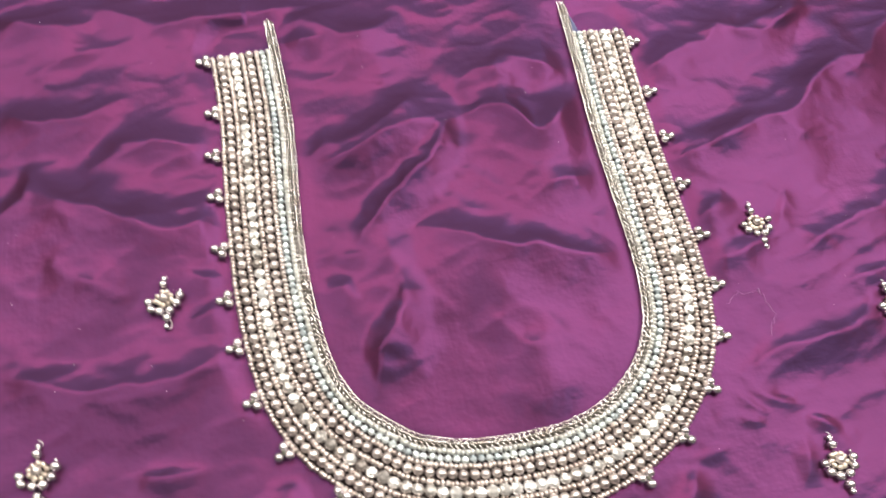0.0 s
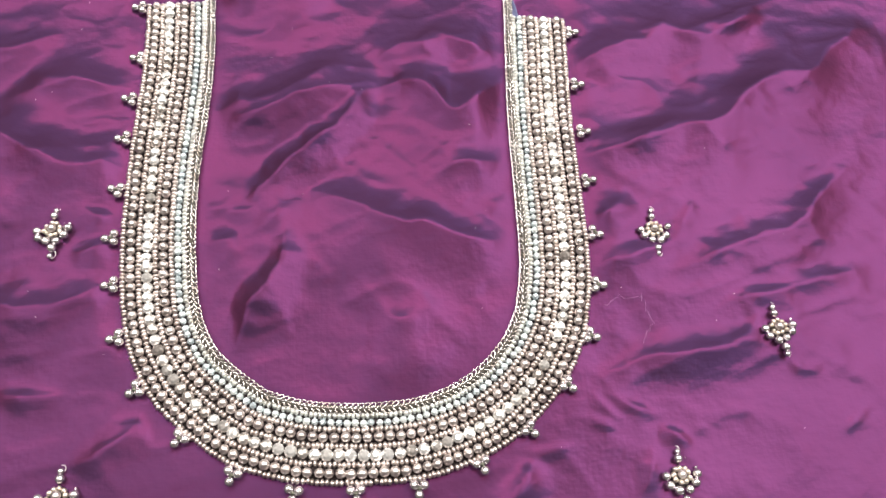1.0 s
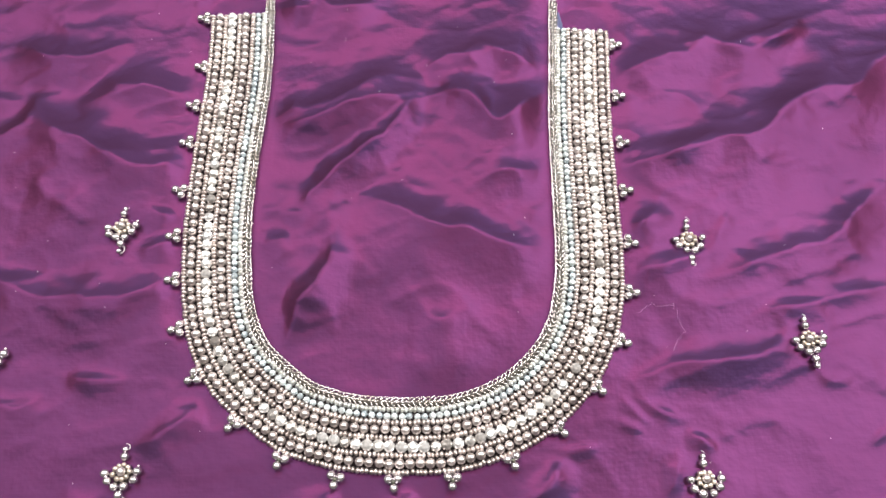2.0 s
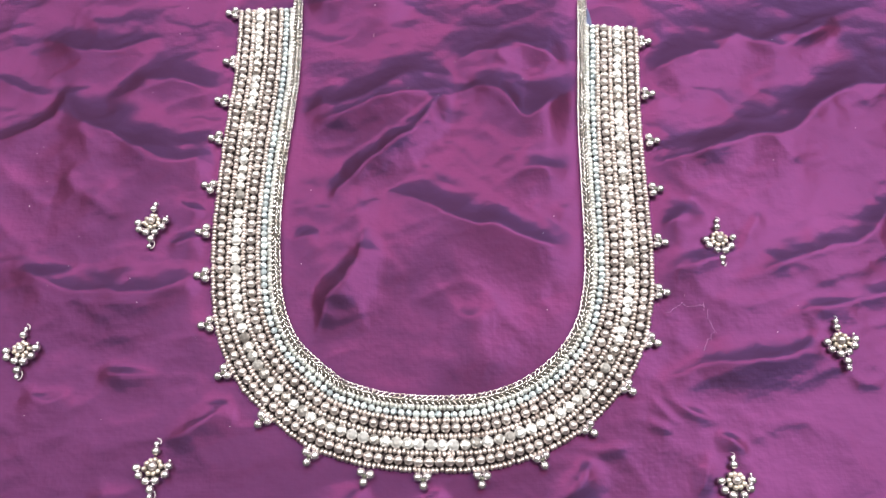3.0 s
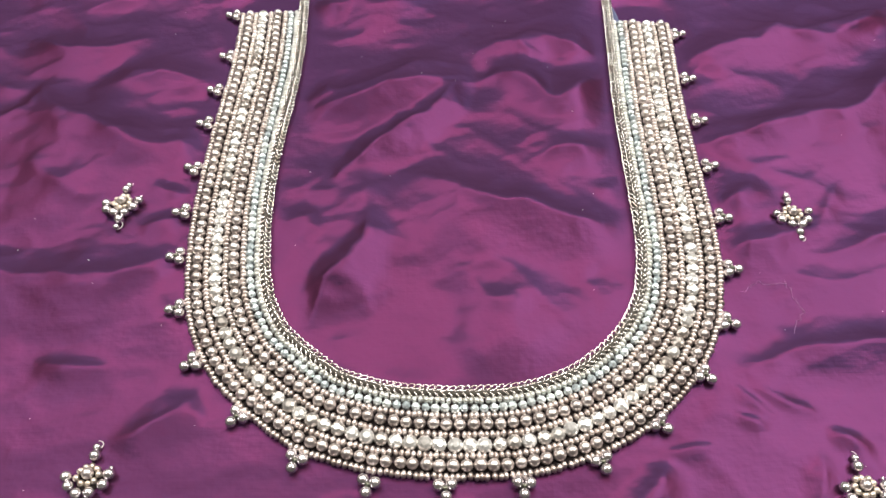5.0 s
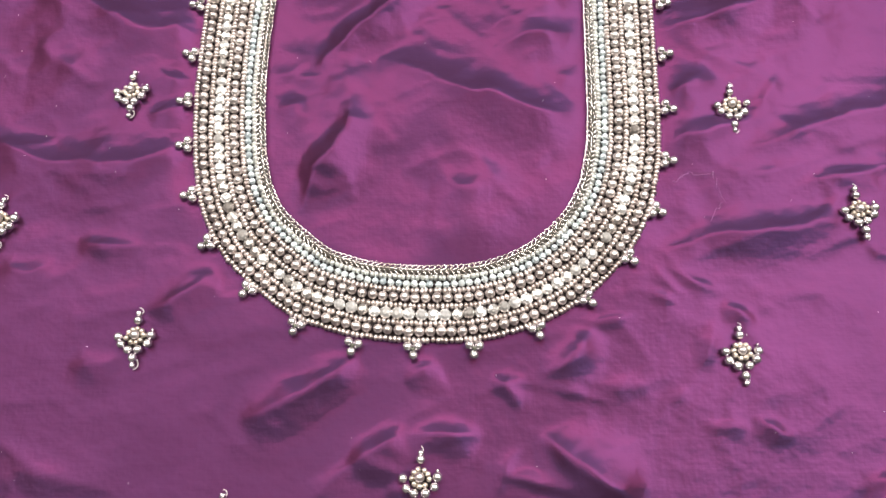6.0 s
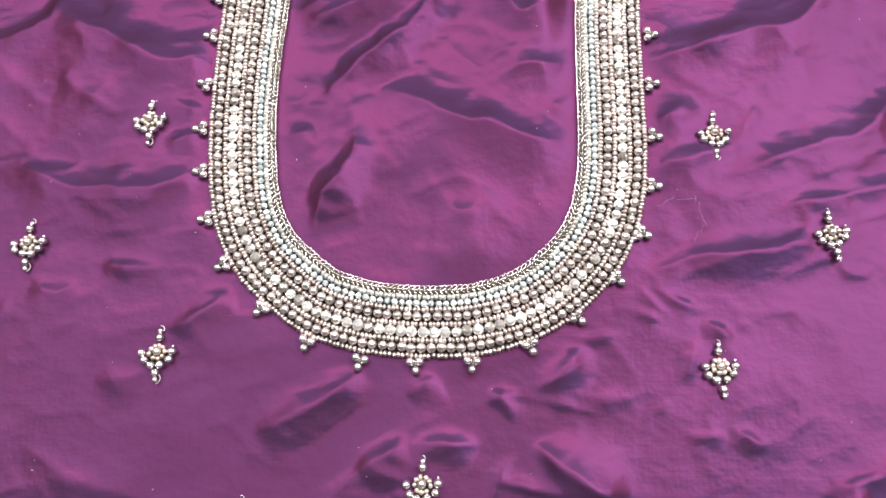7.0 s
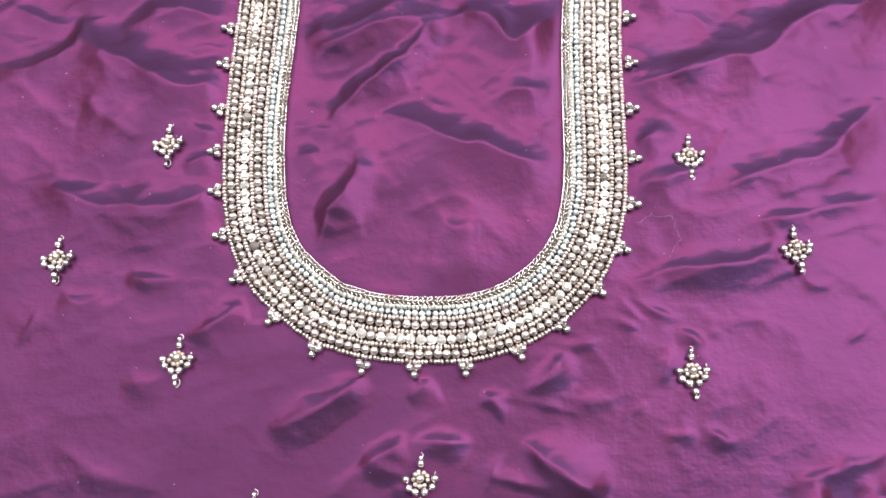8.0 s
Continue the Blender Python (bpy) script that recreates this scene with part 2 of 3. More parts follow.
fold([(-0.0996, 0.0172), (-0.0891, 0.0226), (-0.0751, 0.0319)], 0.0071, 0.0026)
fold([(-0.1263, -0.0042), (-0.1157, -0.0024), (-0.1050, -0.0016)], 0.0060, 0.0017)
fold([(-0.1732, 0.0099), (-0.1675, 0.0197), (-0.1639, 0.0284)], 0.0028, 0.0009)
fold([(-0.1428, 0.0714), (-0.1245, 0.0712), (-0.1036, 0.0700)], 0.0099, 0.0017)
fold([(-0.1277, 0.0430), (-0.1208, 0.0414), (-0.1120, 0.0413)], 0.0036, 0.0012)
fold([(-0.0586, 0.1521), (-0.0488, 0.1580), (-0.0362, 0.1625), (-0.0235, 0.1701), (-0.0079, 0.1752), (0.0104, 0.1776), (0.0208, 0.1744)], 0.0131, 0.0052)
fold([(-0.0585, 0.1704), (-0.0416, 0.1693), (-0.0250, 0.1779), (-0.0080, 0.1825), (0.0131, 0.1833)], 0.0136, 0.0038)
fold([(0.0352, 0.2068), (0.0511, 0.1993), (0.0666, 0.1916), (0.0753, 0.1841)], 0.0124, 0.0044)
fold([(0.0130, 0.1744), (0.0235, 0.1750), (0.0352, 0.1727), (0.0453, 0.1664), (0.0560, 0.1709), (0.0739, 0.1828)], 0.0164, 0.0071)
fold([(-0.0433, 0.1123), (-0.0389, 0.1204), (-0.0299, 0.1301), (-0.0152, 0.1444), (-0.0027, 0.1561), (0.0090, 0.1713)], 0.0076, 0.0061)
fold([(-0.0468, 0.0418), (-0.0458, 0.0556), (-0.0439, 0.0699), (-0.0351, 0.0792), (-0.0289, 0.0885), (-0.0267, 0.1067)], 0.0064, 0.0046)
fold([(-0.0322, 0.1245), (-0.0256, 0.1121), (-0.0264, 0.0975)], 0.0081, 0.0015)
fold([(-0.0149, 0.1230), (0.0082, 0.1159), (0.0239, 0.1044), (0.0431, 0.1016), (0.0666, 0.0953)], 0.0146, 0.0057)
fold([(0.0295, 0.1245), (0.0459, 0.1317), (0.0699, 0.1343)], 0.0084, 0.0030)
fold([(0.0022, 0.0818), (0.0183, 0.0717), (0.0341, 0.0619)], 0.0120, 0.0019)
fold([(-0.0523, 0.1115), (-0.0450, 0.1123), (-0.0366, 0.1130)], 0.0037, 0.0010)
fold([(-0.0596, 0.0965), (-0.0528, 0.1003), (-0.0433, 0.1024)], 0.0055, 0.0019)
fold([(-0.0627, 0.1153), (-0.0561, 0.1167), (-0.0466, 0.1130)], 0.0057, 0.0016)
fold([(0.0455, 0.0431), (0.0527, 0.0499), (0.0592, 0.0617)], 0.0062, 0.0008)
fold([(0.0558, 0.1113), (0.0631, 0.1121), (0.0704, 0.1112)], 0.0052, 0.0016)
fold([(0.0980, 0.1290), (0.1129, 0.1380), (0.1290, 0.1443), (0.1453, 0.1503)], 0.0093, 0.0038)
fold([(0.1184, 0.1408), (0.1426, 0.1495), (0.1591, 0.1562), (0.1794, 0.1667), (0.1977, 0.1785), (0.2188, 0.1913), (0.2536, 0.2084)], 0.0213, 0.0092)
fold([(0.1012, 0.1784), (0.1146, 0.1905), (0.1277, 0.1976), (0.1374, 0.1959), (0.1515, 0.2031)], 0.0115, 0.0042)
fold([(0.1523, 0.1918), (0.1675, 0.2016), (0.1828, 0.2103), (0.2095, 0.2191)], 0.0067, 0.0023)
fold([(0.1704, 0.2023), (0.1816, 0.2039), (0.1970, 0.2122)], 0.0058, 0.0016)
fold([(0.1176, 0.0770), (0.1331, 0.0809), (0.1464, 0.0862), (0.1648, 0.0914), (0.1814, 0.1004), (0.1985, 0.1116), (0.2250, 0.1292)], 0.0093, 0.0038)
fold([(0.0926, 0.0802), (0.1058, 0.0866), (0.1189, 0.0908), (0.1327, 0.0883)], 0.0078, 0.0026)
fold([(0.0956, 0.1025), (0.1051, 0.1074), (0.1162, 0.1151)], 0.0080, 0.0028)
fold([(0.1311, 0.0900), (0.1372, 0.0989), (0.1454, 0.1096)], 0.0032, 0.0010)
fold([(0.1405, 0.0593), (0.1535, 0.0639), (0.1663, 0.0669), (0.1769, 0.0713), (0.1921, 0.0732), (0.2152, 0.0769)], 0.0068, 0.0026)
fold([(0.1461, 0.0449), (0.1549, 0.0526), (0.1627, 0.0590)], 0.0028, 0.0009)
fold([(0.0894, 0.0398), (0.1044, 0.0429), (0.1241, 0.0452), (0.1466, 0.0488), (0.1687, 0.0498)], 0.0094, 0.0033)
fold([(0.0875, 0.0305), (0.0930, 0.0242), (0.0997, 0.0180)], 0.0024, 0.0009)
fold([(0.0935, 0.0292), (0.1038, 0.0241), (0.1153, 0.0190)], 0.0028, 0.0012)
fold([(0.1127, 0.0166), (0.1182, 0.0129), (0.1249, 0.0085)], 0.0031, 0.0015)
fold([(0.1670, 0.0383), (0.1737, 0.0352), (0.1808, 0.0344)], 0.0040, 0.0012)
fold([(0.0856, 0.0206), (0.0902, 0.0193), (0.0959, 0.0156)], 0.0026, 0.0010)
fold([(0.0774, -0.0578), (0.0622, -0.0514), (0.0502, -0.0433), (0.0416, -0.0316)], 0.0110, 0.0064)
fold([(0.0544, -0.0507), (0.0421, -0.0485), (0.0287, -0.0449)], 0.0028, 0.0016)
fold([(0.0372, -0.0249), (0.0316, -0.0173), (0.0248, -0.0099)], 0.0039, 0.0020)
fold([(0.0719, -0.0222), (0.0526, -0.0175), (0.0318, -0.0127)], 0.0029, 0.0010)
fold([(0.0435, -0.0112), (0.0544, -0.0031), (0.0633, 0.0087)], 0.0064, 0.0028)
fold([(0.0609, 0.0092), (0.0693, 0.0105), (0.0801, 0.0114)], 0.0024, 0.0010)
fold([(0.0983, -0.0105), (0.1015, -0.0012), (0.1072, 0.0094)], 0.0046, 0.0016)
fold([(0.1003, -0.0269), (0.1081, -0.0283), (0.1162, -0.0271)], 0.0029, 0.0012)
fold([(0.1177, -0.0239), (0.1242, -0.0271), (0.1315, -0.0323)], 0.0034, 0.0016)
fold([(-0.0627, -0.0240), (-0.0504, -0.0143), (-0.0376, -0.0093), (-0.0201, -0.0029)], 0.0102, 0.0044)
fold([(-0.0226, -0.0406), (-0.0152, -0.0341), (-0.0033, -0.0257)], 0.0074, 0.0031)
fold([(-0.0021, -0.0297), (0.0094, -0.0280), (0.0244, -0.0286)], 0.0057, 0.0022)
fold([(-0.0053, -0.0119), (-0.0006, -0.0073), (0.0072, -0.0027)], 0.0064, 0.0019)
fold([(-0.0169, -0.0378), (-0.0100, -0.0401), (-0.0009, -0.0423)], 0.0032, 0.0012)
fold([(-0.0110, -0.0481), (-0.0065, -0.0460), (0.0003, -0.0478)], 0.0039, 0.0014)
fold([(-0.0368, -0.0561), (-0.0305, -0.0443), (-0.0159, -0.0312)], 0.0077, 0.0019)
fold([(0.1428, -0.0491), (0.1590, -0.0449), (0.1734, -0.0385), (0.1946, -0.0328)], 0.0060, 0.0026)
fold([(0.1508, -0.0551), (0.1580, -0.0514), (0.1656, -0.0520)], 0.0075, 0.0038)
fold([(0.1732, -0.0531), (0.1814, -0.0502), (0.1912, -0.0511)], 0.0083, 0.0038)
fold([(0.1788, 0.0075), (0.1856, 0.0134), (0.1952, 0.0206)], 0.0029, 0.0010)
fold([(-0.1527, -0.0279), (-0.1402, -0.0331), (-0.1082, -0.0475)], 0.0063, 0.0011)
fold([(0.0818, -0.0286), (0.0870, -0.0207), (0.1006, -0.0106)], 0.0025, 0.0007)
fold([(0.0380, -0.0349), (0.0333, -0.0415), (0.0296, -0.0522)], 0.0028, 0.0010)
fold([(0.0576, -0.0102), (0.0761, -0.0126), (0.0925, -0.0105)], 0.0045, 0.0010)
fold([(-0.1257, 0.0407), (-0.1109, 0.0426), (-0.1006, 0.0404)], 0.0061, 0.0014)
fold([(-0.0636, 0.2269), (-0.0512, 0.2245), (-0.0374, 0.2222)], 0.0064, 0.0031)
fold([(-0.0494, 0.2408), (-0.0299, 0.2301), (-0.0024, 0.2345)], 0.0157, 0.0050)
fold([(-0.1808, 0.2589), (-0.1639, 0.2513), (-0.1372, 0.2541)], 0.0142, 0.0049)
fold([(0.1282, 0.2141), (0.1594, 0.202), (0.1987, 0.2073)], 0.0138, 0.0040)
fold([(0.0105, 0.1808), (0.0241, 0.1985), (0.0376, 0.2001), (0.0527, 0.1820)], 0.0144, 0.0052)
fold([(-0.1470, 0.2625), (-0.1224, 0.2525), (-0.1003, 0.2450), (-0.0801, 0.2441), (-0.0435, 0.2450)], 0.0136, 0.0049)
# broad soft slopes
tilt(0.0061, 0.0494, 0.024, 0.24, -0.06)
tilt(-0.0369, 0.0658, 0.014, 0.20, 0.10)
tilt(-0.0358, 0.1047, 0.012, 0.20, 0.05)
tilt(-0.1194, 0.0682, 0.022, 0.10, 0.05)
tilt(-0.0101, -0.0346, 0.018, 0.16, 0.00)


TABLES = {}


def lattice(x, y, size, seed):
    """Smooth random values from 0 to 1 over the plane, in cells of a size."""
    table = TABLES.setdefault(seed, np.random.RandomState(seed).rand(256, 256) if seed not in TABLES else None)
    u, v = x / size + 90.5, y / size + 90.5
    i, j = np.floor(u).astype(int), np.floor(v).astype(int)
    a, c = u - i, v - j
    a, c = a * a * (3 - 2 * a), c * c * (3 - 2 * c)
    i, j, p, q = i % 256, j % 256, (i + 1) % 256, (j + 1) % 256
    return (table[i, j] * (1 - a) + table[p, j] * a) * (1 - c) + (table[i, q] * (1 - a) + table[p, q] * a) * c


def cloth_height(x, y):
    """Height of the cloth over the floor at arrays of places."""
    x, y = np.atleast_1d(x).astype(float), np.atleast_1d(y).astype(float)
    h = np.zeros_like(x)
    for points, width, height in FOLDS:
        # wavering line
        shift = 1e3 * height + 40 * points[0][0]
        wx = x + 0.12 * width * np.sin(83 * y + 2 * shift) + 0.10 * width * np.sin(171 * y + 60 * x + shift)
        wy = y + 0.14 * width * np.sin(71 * x + 3 * shift) + 0.12 * width * np.sin(157 * x - 47 * y + shift)
        seg = np.linalg.norm(np.diff(points, axis=0), axis=1)
        total, run = seg.sum(), 0.0
        near, sides, fracs = [], [], []
        for a, c, length in zip(points, points[1:], seg):
            d = (c - a) / length
            t = np.clip((wx - a[0]) * d[0] + (wy - a[1]) * d[1], 0, length)
            ox, oy = wx - a[0] - t * d[0], wy - a[1] - t * d[1]
            q = np.hypot(ox, oy)
            near.append(q)
            sides.append(q * np.where(d[0] * oy - d[1] * ox >= 0, 1.0, -1.0))
            fracs.append((run + t) / total)
            run += length
        # the stretches of the line hand over to one another softly
        near = np.array(near)
        best = near.min(0)
        share = np.exp(-(near - best) / (0.12 * width + 0.35 * best))
        share /= share.sum(0)
        frac = (share * np.array(fracs)).sum(0)
        dist = np.take_along_axis(np.array(sides), near.argmin(0)[None], 0)[0]
        ends = np.sin(np.pi * np.clip(frac, 0.0, 1.0)) ** 1.1
        wide = width * (0.4 + 0.6 * ends)
        u = dist / wide
        v = u + 0.25 * (lattice(x, y, 1.6 * width, 3) - 0.5) + 0.2 * (lattice(x, y, 0.6 * width, 4) - 0.5)
        rise = np.clip((u + 2.6) / 2.1, 0, 1)
        rise = rise ** 1.6
        fall = np.clip((v + 0.5) / 1.3, 0, 1)
        fall = 0.35 * fall + 0.65 * (1 - (1 - fall) ** 2)
        h += height * rise * (1 - fall) * ends
    for cx, cy, reach, dx, dy in TILTS:
        h += ((x - cx) * dx + (y - cy) * dy) * np.exp(-((x - cx) ** 2 + (y - cy) ** 2) / reach ** 2)
    # slow swells, then crumples with sharp crests
    h -= 0.00130
    calm = 0.42 + 0.58 * np.clip((y + 0.01) / 0.08, 0, 1)    # smoother below the border
    h += calm * (0.0018 * lattice(x + 0.3 * y, 1.5 * y, 0.055, 5) + 0.0010 * lattice(x, 1.4 * y, 0.024, 6))
    for size, rise, seed in ((0.034, 0.00095, 7), (0.016, 0.00050, 8), (0.007, 0.00015, 9)):
        turned, across = x * 0.8 + y * 0.6, 1.7 * (y * 0.8 - x * 0.25)
        h += (0.3 + 0.7 * calm) * rise * (1 - np.abs(2 * lattice(turned, across, size, seed) - 1)) ** 2
    # held flat under the stitched border
    pts = LINE[::8] + INWARD[::8] * 0.0035
    gap = np.full_like(x, 1e9)
    for px, py in pts:
        gap = np.minimum(gap, (x - px) ** 2 + (y - py) ** 2)
    inside = (np.abs(x - 0.003) < 0.075) & (y > 0.02)
    k = np.clip((np.sqrt(gap) - 0.0138) / np.where(inside, 0.0165, 0.0100), 0, 1)
    k = k * k * (3 - 2 * k)
    low = 0.0015 + h * k
    return np.where(low > 0.0014, low, 0.0008 + 0.0006 * np.exp((low - 0.0014) / 0.0006))    # never under the floor


def axis_steps(lo, hi, inner_lo, inner_hi, fine, coarse):
    return np.concatenate([np.arange(lo, inner_lo, coarse), np.arange(inner_lo, inner_hi, fine), np.arange(inner_hi, hi + coarse, coarse)])


def silk_cloth():
    xs = axis_steps(-0.55, 0.55, -0.26, 0.27, 0.0012, 0.01)
    ys = axis_steps(-0.30, 0.55, -0.085, 0.30, 0.0012, 0.01)
    gx, gy = np.meshgrid(xs, ys)
    gz = cloth_height(gx.ravel(), gy.ravel())
    n, m = len(xs), len(ys)
    idx = np.arange(n * m).reshape(m, n)
    quads = np.stack([idx[:-1, :-1], idx[:-1, 1:], idx[1:, 1:], idx[1:, :-1]], -1).reshape(-1, 4)
    me = bpy.data.meshes.new("silk_cloth")
    me.from_pydata(np.stack([gx.ravel(), gy.ravel(), gz], 1).tolist(), [], quads.tolist())
    me.materials.append(silk_material())
    me.polygons.foreach_set("use_smooth", [True] * len(me.polygons))
    ob = new("silk_cloth", me)
    thick = ob.modifiers.new("thickness", "SOLIDIFY")
    thick.thickness, thick.offset = 0.0004, -1
    return tagged(ob, "creased magenta and blue shot silk blouse cloth spread on the floor", "cloth")


# ---- the room, unseen and added ----
box("floor", (6.4, 6.4, 0.1), (0, 0, -0.0505), floor_material())
# plain ceiling and walls kept dark for what beads and folds reflect
box("ceiling", (6.6, 6.6, 0.1), (0, 0, 2.65), M_CEILING)
box("wall_north", (6.6, 0.1, 2.6), (0, 3.25, 1.3), M_PLASTER)
box("wall_south", (6.6, 0.1, 2.6), (0, -3.25, 1.3), M_PLASTER)
box("wall_east", (0.1, 6.4, 2.6), (3.25, 0, 1.3), M_PLASTER)
box("wall_west", (0.1, 6.4, 2.6), (-3.25, 0, 1.3), M_PLASTER)

silk_cloth()
BASE = 0.0017    # top of the cloth under the border


# ---- the beaded border ----
BIG = bead_mesh("big_bead", M_BIG, 0.00184, 1.0, 16, 10)
SILVER = bead_mesh("silver_bead", M_SILVER, 0.00174, 1.0, 14, 10)
SMALL_SILVER = bead_mesh("small_silver_bead", M_SILVER, 0.00095, 1.0, 10, 7)
DARK_SEED = bead_mesh("knot_bead", M_KNOT, 0.0008, 1.0, 8, 6)
SEED = bead_mesh("seed_bead", M_SEED, 0.00128, 0.68, 10, 6, hole=1)
SEED_GREEN = bead_mesh("pale_seed_bead", M_GREEN, 0.00122, 0.70, 10, 6, hole=1)
STONE = stone_mesh("crystal", M_STONE, 0.00232, 0.0034, 11)
RING = bead_mesh("ring_bead", M_GOLD, 0.00105, 0.95, 10, 7)
ICE = stone_mesh("ice_crystal", M_ICE, 0.00145, 0.0026)


def bead_row(border, name, piece, data, off, pitch, radius, label, jitter=0.00012, tumble=12, lift=1.0):
    p = offset_row(off)
    thread = part(name, tube_mesh(name, [Vector((a, c, BASE + radius * 0.8)) for a, c in p[::8]], 0.0003, M_THREAD, 5), border, label=label)
    for x, y, turn in spaced(p, pitch):
        s = random.uniform(0.93, 1.05)
        m = pose(x + random.gauss(0, jitter), y + random.gauss(0, jitter), BASE + radius * lift, random.uniform(-tumble, tumble), random.uniform(-tumble, tumble), turn + random.gauss(0, 4))
        part(piece, data, thread, m @ Matrix.Diagonal((s, s, s, 1)))


def link_mesh(name, mat):
    """One slanting twisted loop of the braided chain."""
    points = []
    for i in range(12):
        a = 2 * math.pi * i / 12
        points.append(Vector((0.00165 * math.cos(a), 0.00078 * math.sin(a), 0.0003 * math.sin(2 * a))))
    return tube_mesh(name, points, 0.00024, mat, 5, True)


def braided_edge(border):
    """A wheat chain in two strands over a rolled core along the inner edge."""
    core = offset_row(0.0163, 0.016, 0.019)
    part("rolled_edge", tube_mesh("rolled_edge", [Vector((a, c, BASE + 0.0011)) for a, c in core[::6]], 0.00125, M_CORD, 8), border, label="dull olive corded edge under the chain, colour darkened for the link gaps")
    link = link_mesh("chain_link", M_CHAIN)
    for side, off in ((1, 0.0175), (-1, 0.0154)):
        p = offset_row(off, 0.016, 0.019)
        strand = part("chain_strand", tube_mesh("chain_strand", [Vector((a, c, BASE + 0.0014)) for a, c in p[::8]], 0.0003, M_CORD, 5), border, label="bright pale gold braided chain strand")
        for x, y, turn in spaced(p, 0.0021, 0.0):
            m = pose(x, y, BASE + 0.0018 + random.gauss(0, 0.00008), side * -22, random.gauss(0, 5), turn + side * 27 + random.gauss(0, 5))
            part("chain_link", link, strand, m)


def trefoil(border, x, y):
    """Three silver beads round a tiny one, pointing outward from the border."""
    k = int(np.argmin((LINE[:, 0] - x) ** 2 + (LINE[:, 1] - y) ** 2))
    out = -INWARD[k]
    turn = math.degrees(math.atan2(out[1], out[0])) + random.gauss(0, 5)
    m = pose(x, y, max(BASE, float(cloth_height(x, y)[0]) + 0.0001), 0, 0, turn)
    holder = part("trefoil", tube_mesh("trefoil", [Vector((-0.0032, 0, 0.0008)), Vector((0, 0, 0.0010)), Vector((0.0018, 0, 0.0012))], 0.00025, M_THREAD, 5), border, m, "trefoil of three silver beads")
    for a, c in ((-0.0012, 0.0018), (-0.0012, -0.0018), (0.0021, random.uniform(-0.0003, 0.0003))):
        part("silver_bead", SILVER, holder, pose(a, c, 0.0016, 0, 0, random.uniform(0, 180)))
    part("knot_bead", DARK_SEED, holder, pose(0, 0, 0.0022))


border = tagged(new("beaded_neckline"), "U-shaped border of metallic beads, crystals and braided chain on silk", "embroidery")
ROWS = (("outer_seed_strand", "seed_bead", SEED, -0.0093, 0.0017, 0.00095, "rose gold seed beads on the outer edge"),
        ("outer_bead_strand", "big_bead", BIG, -0.0062, 0.00382, 0.0018, "round champagne metal beads"),
        ("seed_strand", "seed_bead", SEED, -0.0032, 0.0017, 0.00095, "rose gold seed beads"),
        ("crystal_strand", "crystal", STONE, 0.0, 0.0043, 0.0015, "large clear cut crystals, some smoky"),
        ("seed_strand", "seed_bead", SEED, 0.0032, 0.0017, 0.00095, "rose gold seed beads"),
        ("inner_bead_strand", "big_bead", BIG, 0.0062, 0.00392, 0.0018, "round champagne metal beads"),
        ("seed_strand", "seed_bead", SEED, 0.0091, 0.0017, 0.00095, "rose gold seed beads"),
        ("ice_crystal_strand", "ice_crystal", ICE, 0.0115, 0.0029, 0.0012, "small icy pale blue crystals"),
        ("pale_bead_strand", "pale_seed_bead", SEED_GREEN, 0.0140, 0.0017, 0.00095, "pale greenish gold seed beads"))


def dark_underlay(border):
    """Dark sheet that the beads sit on."""
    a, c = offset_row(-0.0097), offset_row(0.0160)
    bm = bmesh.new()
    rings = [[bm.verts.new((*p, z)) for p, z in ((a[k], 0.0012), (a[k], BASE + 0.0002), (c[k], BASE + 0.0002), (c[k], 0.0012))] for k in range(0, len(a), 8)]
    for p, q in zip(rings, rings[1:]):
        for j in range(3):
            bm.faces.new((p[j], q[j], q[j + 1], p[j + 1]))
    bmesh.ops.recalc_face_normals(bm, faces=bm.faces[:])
    part("dark_underlay", mesh_of("dark_underlay", bm, M_GROUND, False), border, label="dark brown sheet between the beads")


def edge_slip(border):
    """A blue-grey slip that shows beside the chain above the bead rows."""
    x, y = LINE[-1] + INWARD[-1] * 0.0132
    bm = bmesh.new()
    bmesh.ops.create_grid(bm, x_segments=6, y_segments=8, size=0.5)
    for v in bm.verts:
        u, w = v.co.x, v.co.y
        v.co = Vector((0.0032 * u * (1 - 0.6 * (w + 0.5)), 0.010 * w, 0.0006 * math.sin(4 * u + 3 * w)))
    bmesh.ops.solidify(bm, geom=bm.faces[:], thickness=0.0003)
    part("edge_slip", mesh_of("edge_slip", bm, M_SLIP), border, pose(x, y + 0.0045, 0.0026, 0, 8, 0), "small blue-grey slip beside the chain")


dark_underlay(border)
edge_slip(border)
for row in ROWS:
    bead_row(border, *row)
braided_edge(border)
for x, y in ((-0.0921, 0.2162), (-0.0906, 0.1878), (-0.0922, 0.1662), (-0.0928, 0.1465), (-0.0932, 0.1219), (-0.0931, 0.1005), (-0.0913, 0.0807), (-0.0873, 0.0594),
             (-0.0788, 0.0396), (-0.0619, 0.0212), (-0.0432, 0.0074), (-0.0222, 0.0), (-0.0006, -0.0015), (0.0214, -0.0013), (0.0443, 0.0053), (0.0630, 0.0165),
             (0.0793, 0.0321), (0.0911, 0.0507), (0.0972, 0.0716), (0.0994, 0.0942), (0.1004, 0.1187), (0.1018, 0.1433), (0.1028, 0.1682), (0.1046, 0.1977)):
    trefoil(border, x, y)


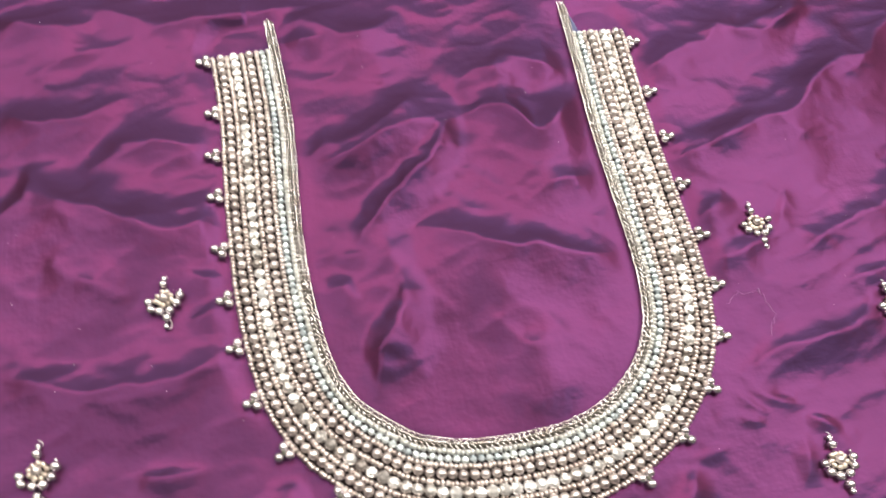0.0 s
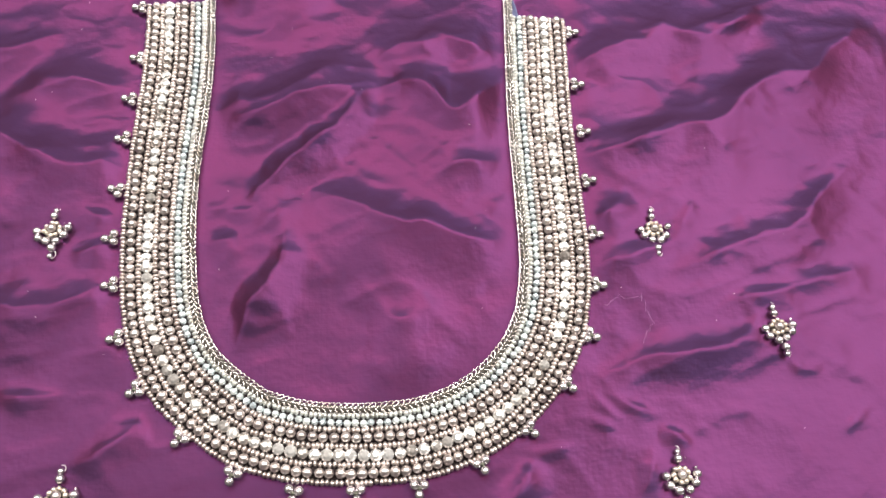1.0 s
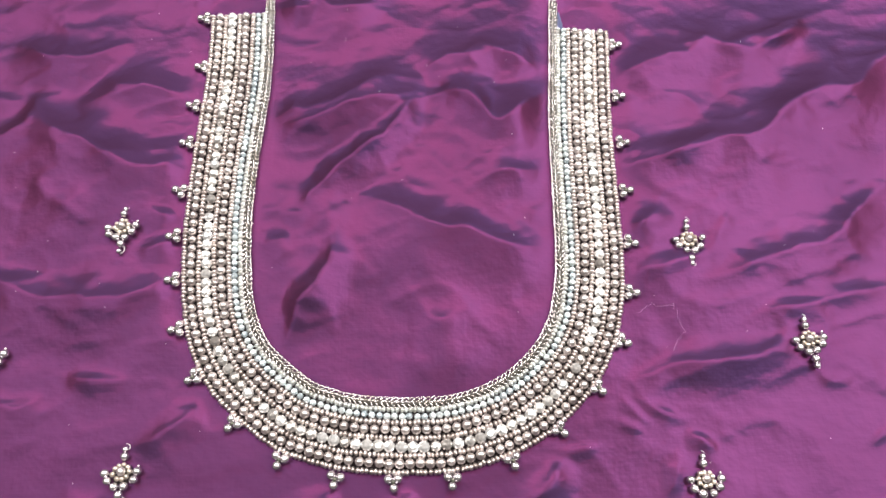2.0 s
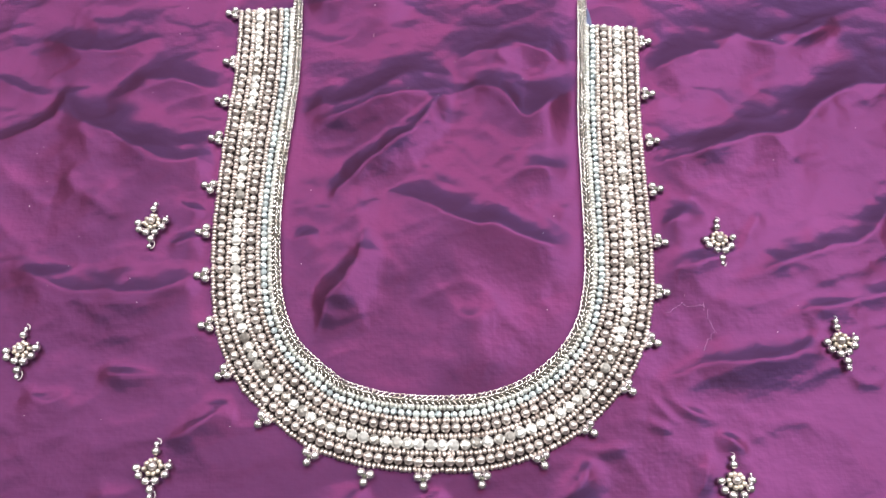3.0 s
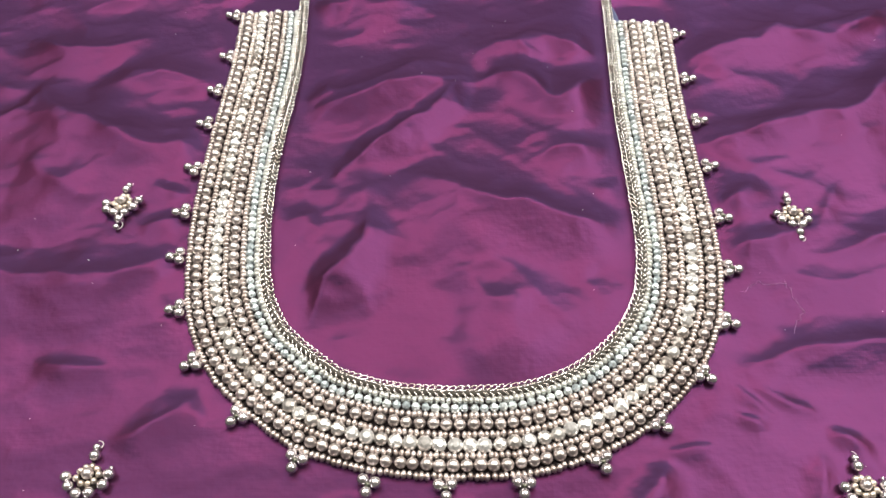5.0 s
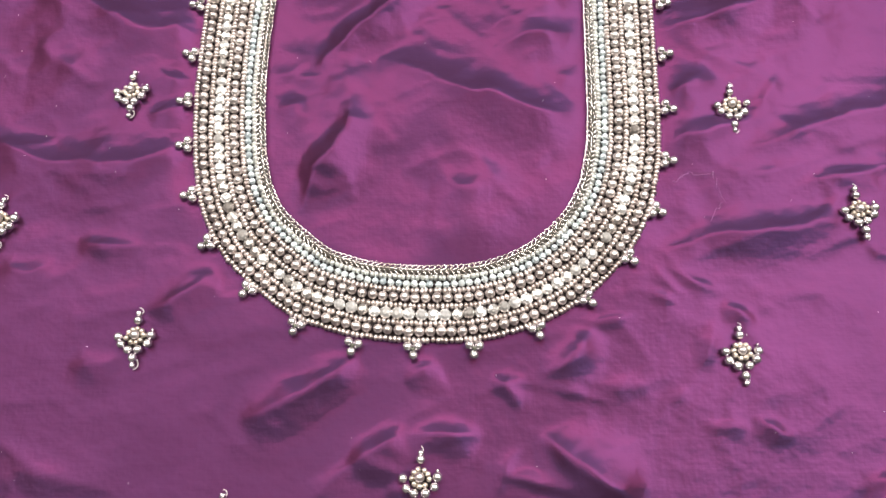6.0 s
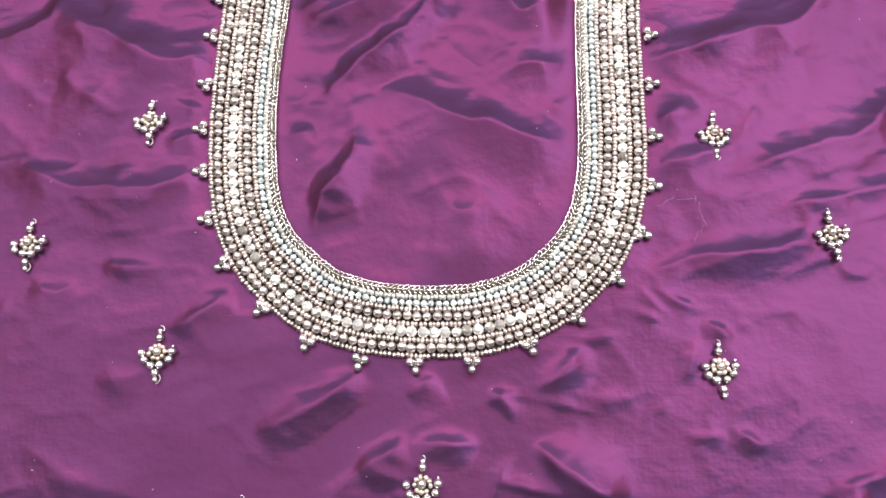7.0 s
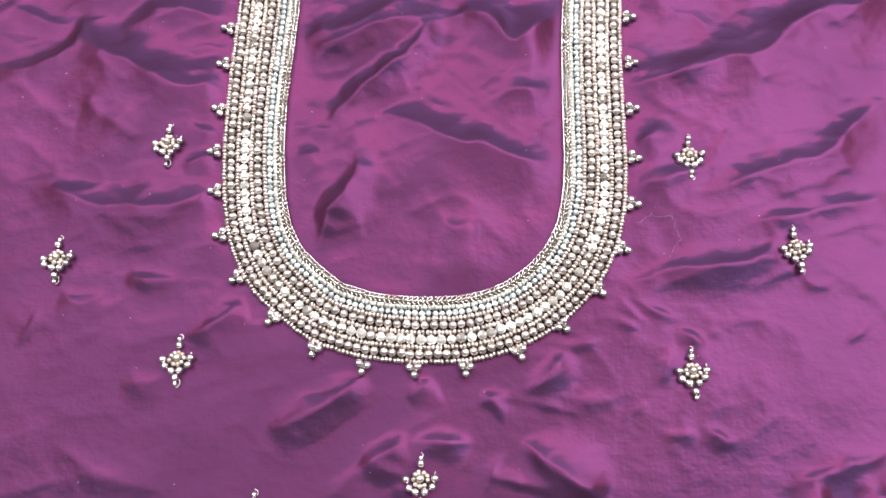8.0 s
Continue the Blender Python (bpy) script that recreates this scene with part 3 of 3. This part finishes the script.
# ---- the scattered motifs ----
def beaded_motif(x, y, turn, seed):
    """A flower of gold seed beads, a fan of silver beads below it, a stalk of two above and two below."""
    rng = random.Random(seed)
    motif = tagged(new("beaded_motif"), "small diamond-shaped flower of gold and silver beads sewn on the silk", "motif", "bead flowers scattered on the silk")
    motif.matrix_basis = pose(x, y, float(cloth_height(x, y)[0]) + 0.0001, 0, 0, turn)

    def at(a, c, z, size=1.0):
        size *= rng.uniform(0.94, 1.04)
        return pose(a + rng.gauss(0, 0.00018), c + rng.gauss(0, 0.00018), z, rng.uniform(-20, 20), rng.uniform(-20, 20), rng.uniform(0, 180)) @ Matrix.Diagonal((size, size, size, 1))

    part("centre_bead", BIG, motif, at(0, 0, 0.0024, 0.92), "shiny champagne centre bead")
    patch = bmesh.new()
    bmesh.ops.create_cone(patch, cap_ends=True, segments=14, radius1=0.0039, radius2=0.0033, depth=0.0006, matrix=Matrix.Translation((0, -0.0006, 0.0004)))
    part("dark_disc", mesh_of("dark_disc", patch, M_GROUND, False), motif, label="dark disc under the beads")
    start = rng.random()
    for i in range(9):
        a = 2 * math.pi * (i + start) / 9
        part("ring_bead", RING, motif, at(0.0028 * math.cos(a), 0.0027 * math.sin(a), 0.0014))
    for a, c in ((-0.0058, -0.0003), (-0.0048, -0.0033), (-0.0020, -0.0052), (0.0016, -0.0052), (0.0046, -0.0031), (0.0058, 0.0001), (0.0002, 0.0056), (-0.0001, -0.0086)):
        part("silver_bead", SILVER, motif, at(a, c, 0.0016, 0.95))
    for a, c, size in ((0.0003, 0.0083, 1.25), (0.0, -0.0111, 1.2), (0.0059, 0.0022, 0.6)):
        part("tip_bead", SMALL_SILVER, motif, at(a, c, 0.0011, size))
    bend = rng.uniform(0.0008, 0.0017)
    for end, length in ((-0.0104, 0.0019), (0.0090, 0.0013)):
        loop = [Vector((0.0003 + bend * math.sin(a), end - length * math.cos(a), 0.0009)) for a in np.linspace(0, math.pi, 9)]
        part("thread_loop", tube_mesh("thread_loop", loop, 0.00013, M_CLEAR, 5), motif, label="loose pale thread loop")
    stem = [Vector((0, c, 0.0006)) for c in (-0.0116, -0.006, 0, 0.004, 0.0092)]
    part("thread", tube_mesh("thread", stem, 0.00025, M_THREAD, 5), motif)


for k, (x, y, turn) in enumerate(((-0.1592, 0.0500, 2.5), (-0.1149, 0.1046, 2), (-0.1012, 0.0046, 1), (0.1241, 0.0949, 0), (0.1659, 0.0502, 4.5), (0.1158, -0.0027, 1.5), (0.0024, -0.0452, 1), (-0.0651, -0.0590, -1))):
    beaded_motif(x, y, turn, 40 + k)


# ---- the unseen lamps added overhead ----
def unseen_ceiling_lamp(x, y, wide, deep, drop, label):
    thing = tagged(new("unseen_ceiling_lamp"), label, "lamp")
    thing.location = (x, y, 2.6)
    bm = bmesh.new()
    bmesh.ops.create_cube(bm, size=1.0, matrix=Matrix.Translation((0, 0, -drop / 2)) @ Matrix.Diagonal((wide + 0.05, deep + 0.05, drop, 1)))
    bmesh.ops.bevel(bm, geom=bm.edges[:], offset=0.005, segments=2, affect="EDGES")
    part("frame", mesh_of("frame", bm, M_CEILING, False), thing)


for x, y, wide, deep, power in ADDED_PANELS:
    unseen_ceiling_lamp(x, y, wide, deep, 0.03, "wide white luminous ceiling panel, unseen, added to light the silk softly")
unseen_ceiling_lamp(*SPOT[:4], 0.07, "small square white ceiling lamp, unseen, bright for the bead highlights")


# ---- specks on the silk ----
def lint():
    """Pale specks of fluff lying on the cloth."""
    rng = random.Random(11)
    bm = bmesh.new()
    for _ in range(90):
        x, y, a, long = rng.uniform(-0.2, 0.2), rng.uniform(-0.05, 0.25), rng.uniform(0, math.pi), rng.uniform(0.0002, 0.0008)
        z = float(cloth_height(x, y)[0]) + 0.0001
        m = pose(x, y, z, 0, 0, math.degrees(a)) @ Matrix.Diagonal((long, 0.00016, 0.00012, 1))
        bmesh.ops.create_icosphere(bm, subdivisions=1, radius=0.5, matrix=m)
    ob = new("lint", mesh_of("lint", bm, M_CLEAR))
    return tagged(ob, "tiny pale specks of lint scattered on the silk", "lint", kind="stuff")


def pale_mark(points, label):
    # faint scribbled mark on the silk, built as a thin raised line
    rng = random.Random(5)
    path = []
    for (ax, ay), (cx, cy) in zip(points, points[1:]):
        for t in np.linspace(0, 1, 8, endpoint=False):
            x, y = ax + (cx - ax) * t + rng.gauss(0, 0.0006), ay + (cy - ay) * t + rng.gauss(0, 0.0006)
            path.append(Vector((x, y, float(cloth_height(x, y)[0]) + 0.00012)))
    tagged(new("pale_mark", tube_mesh("pale_mark", path, 0.00006, M_LILAC, 5)), label, "thread")


lint()
pale_mark(((0.0990, 0.0642), (0.1040, 0.0662), (0.1143, 0.0656), (0.1166, 0.0548), (0.1096, 0.0459)), "fine pale lilac mark running over the silk")
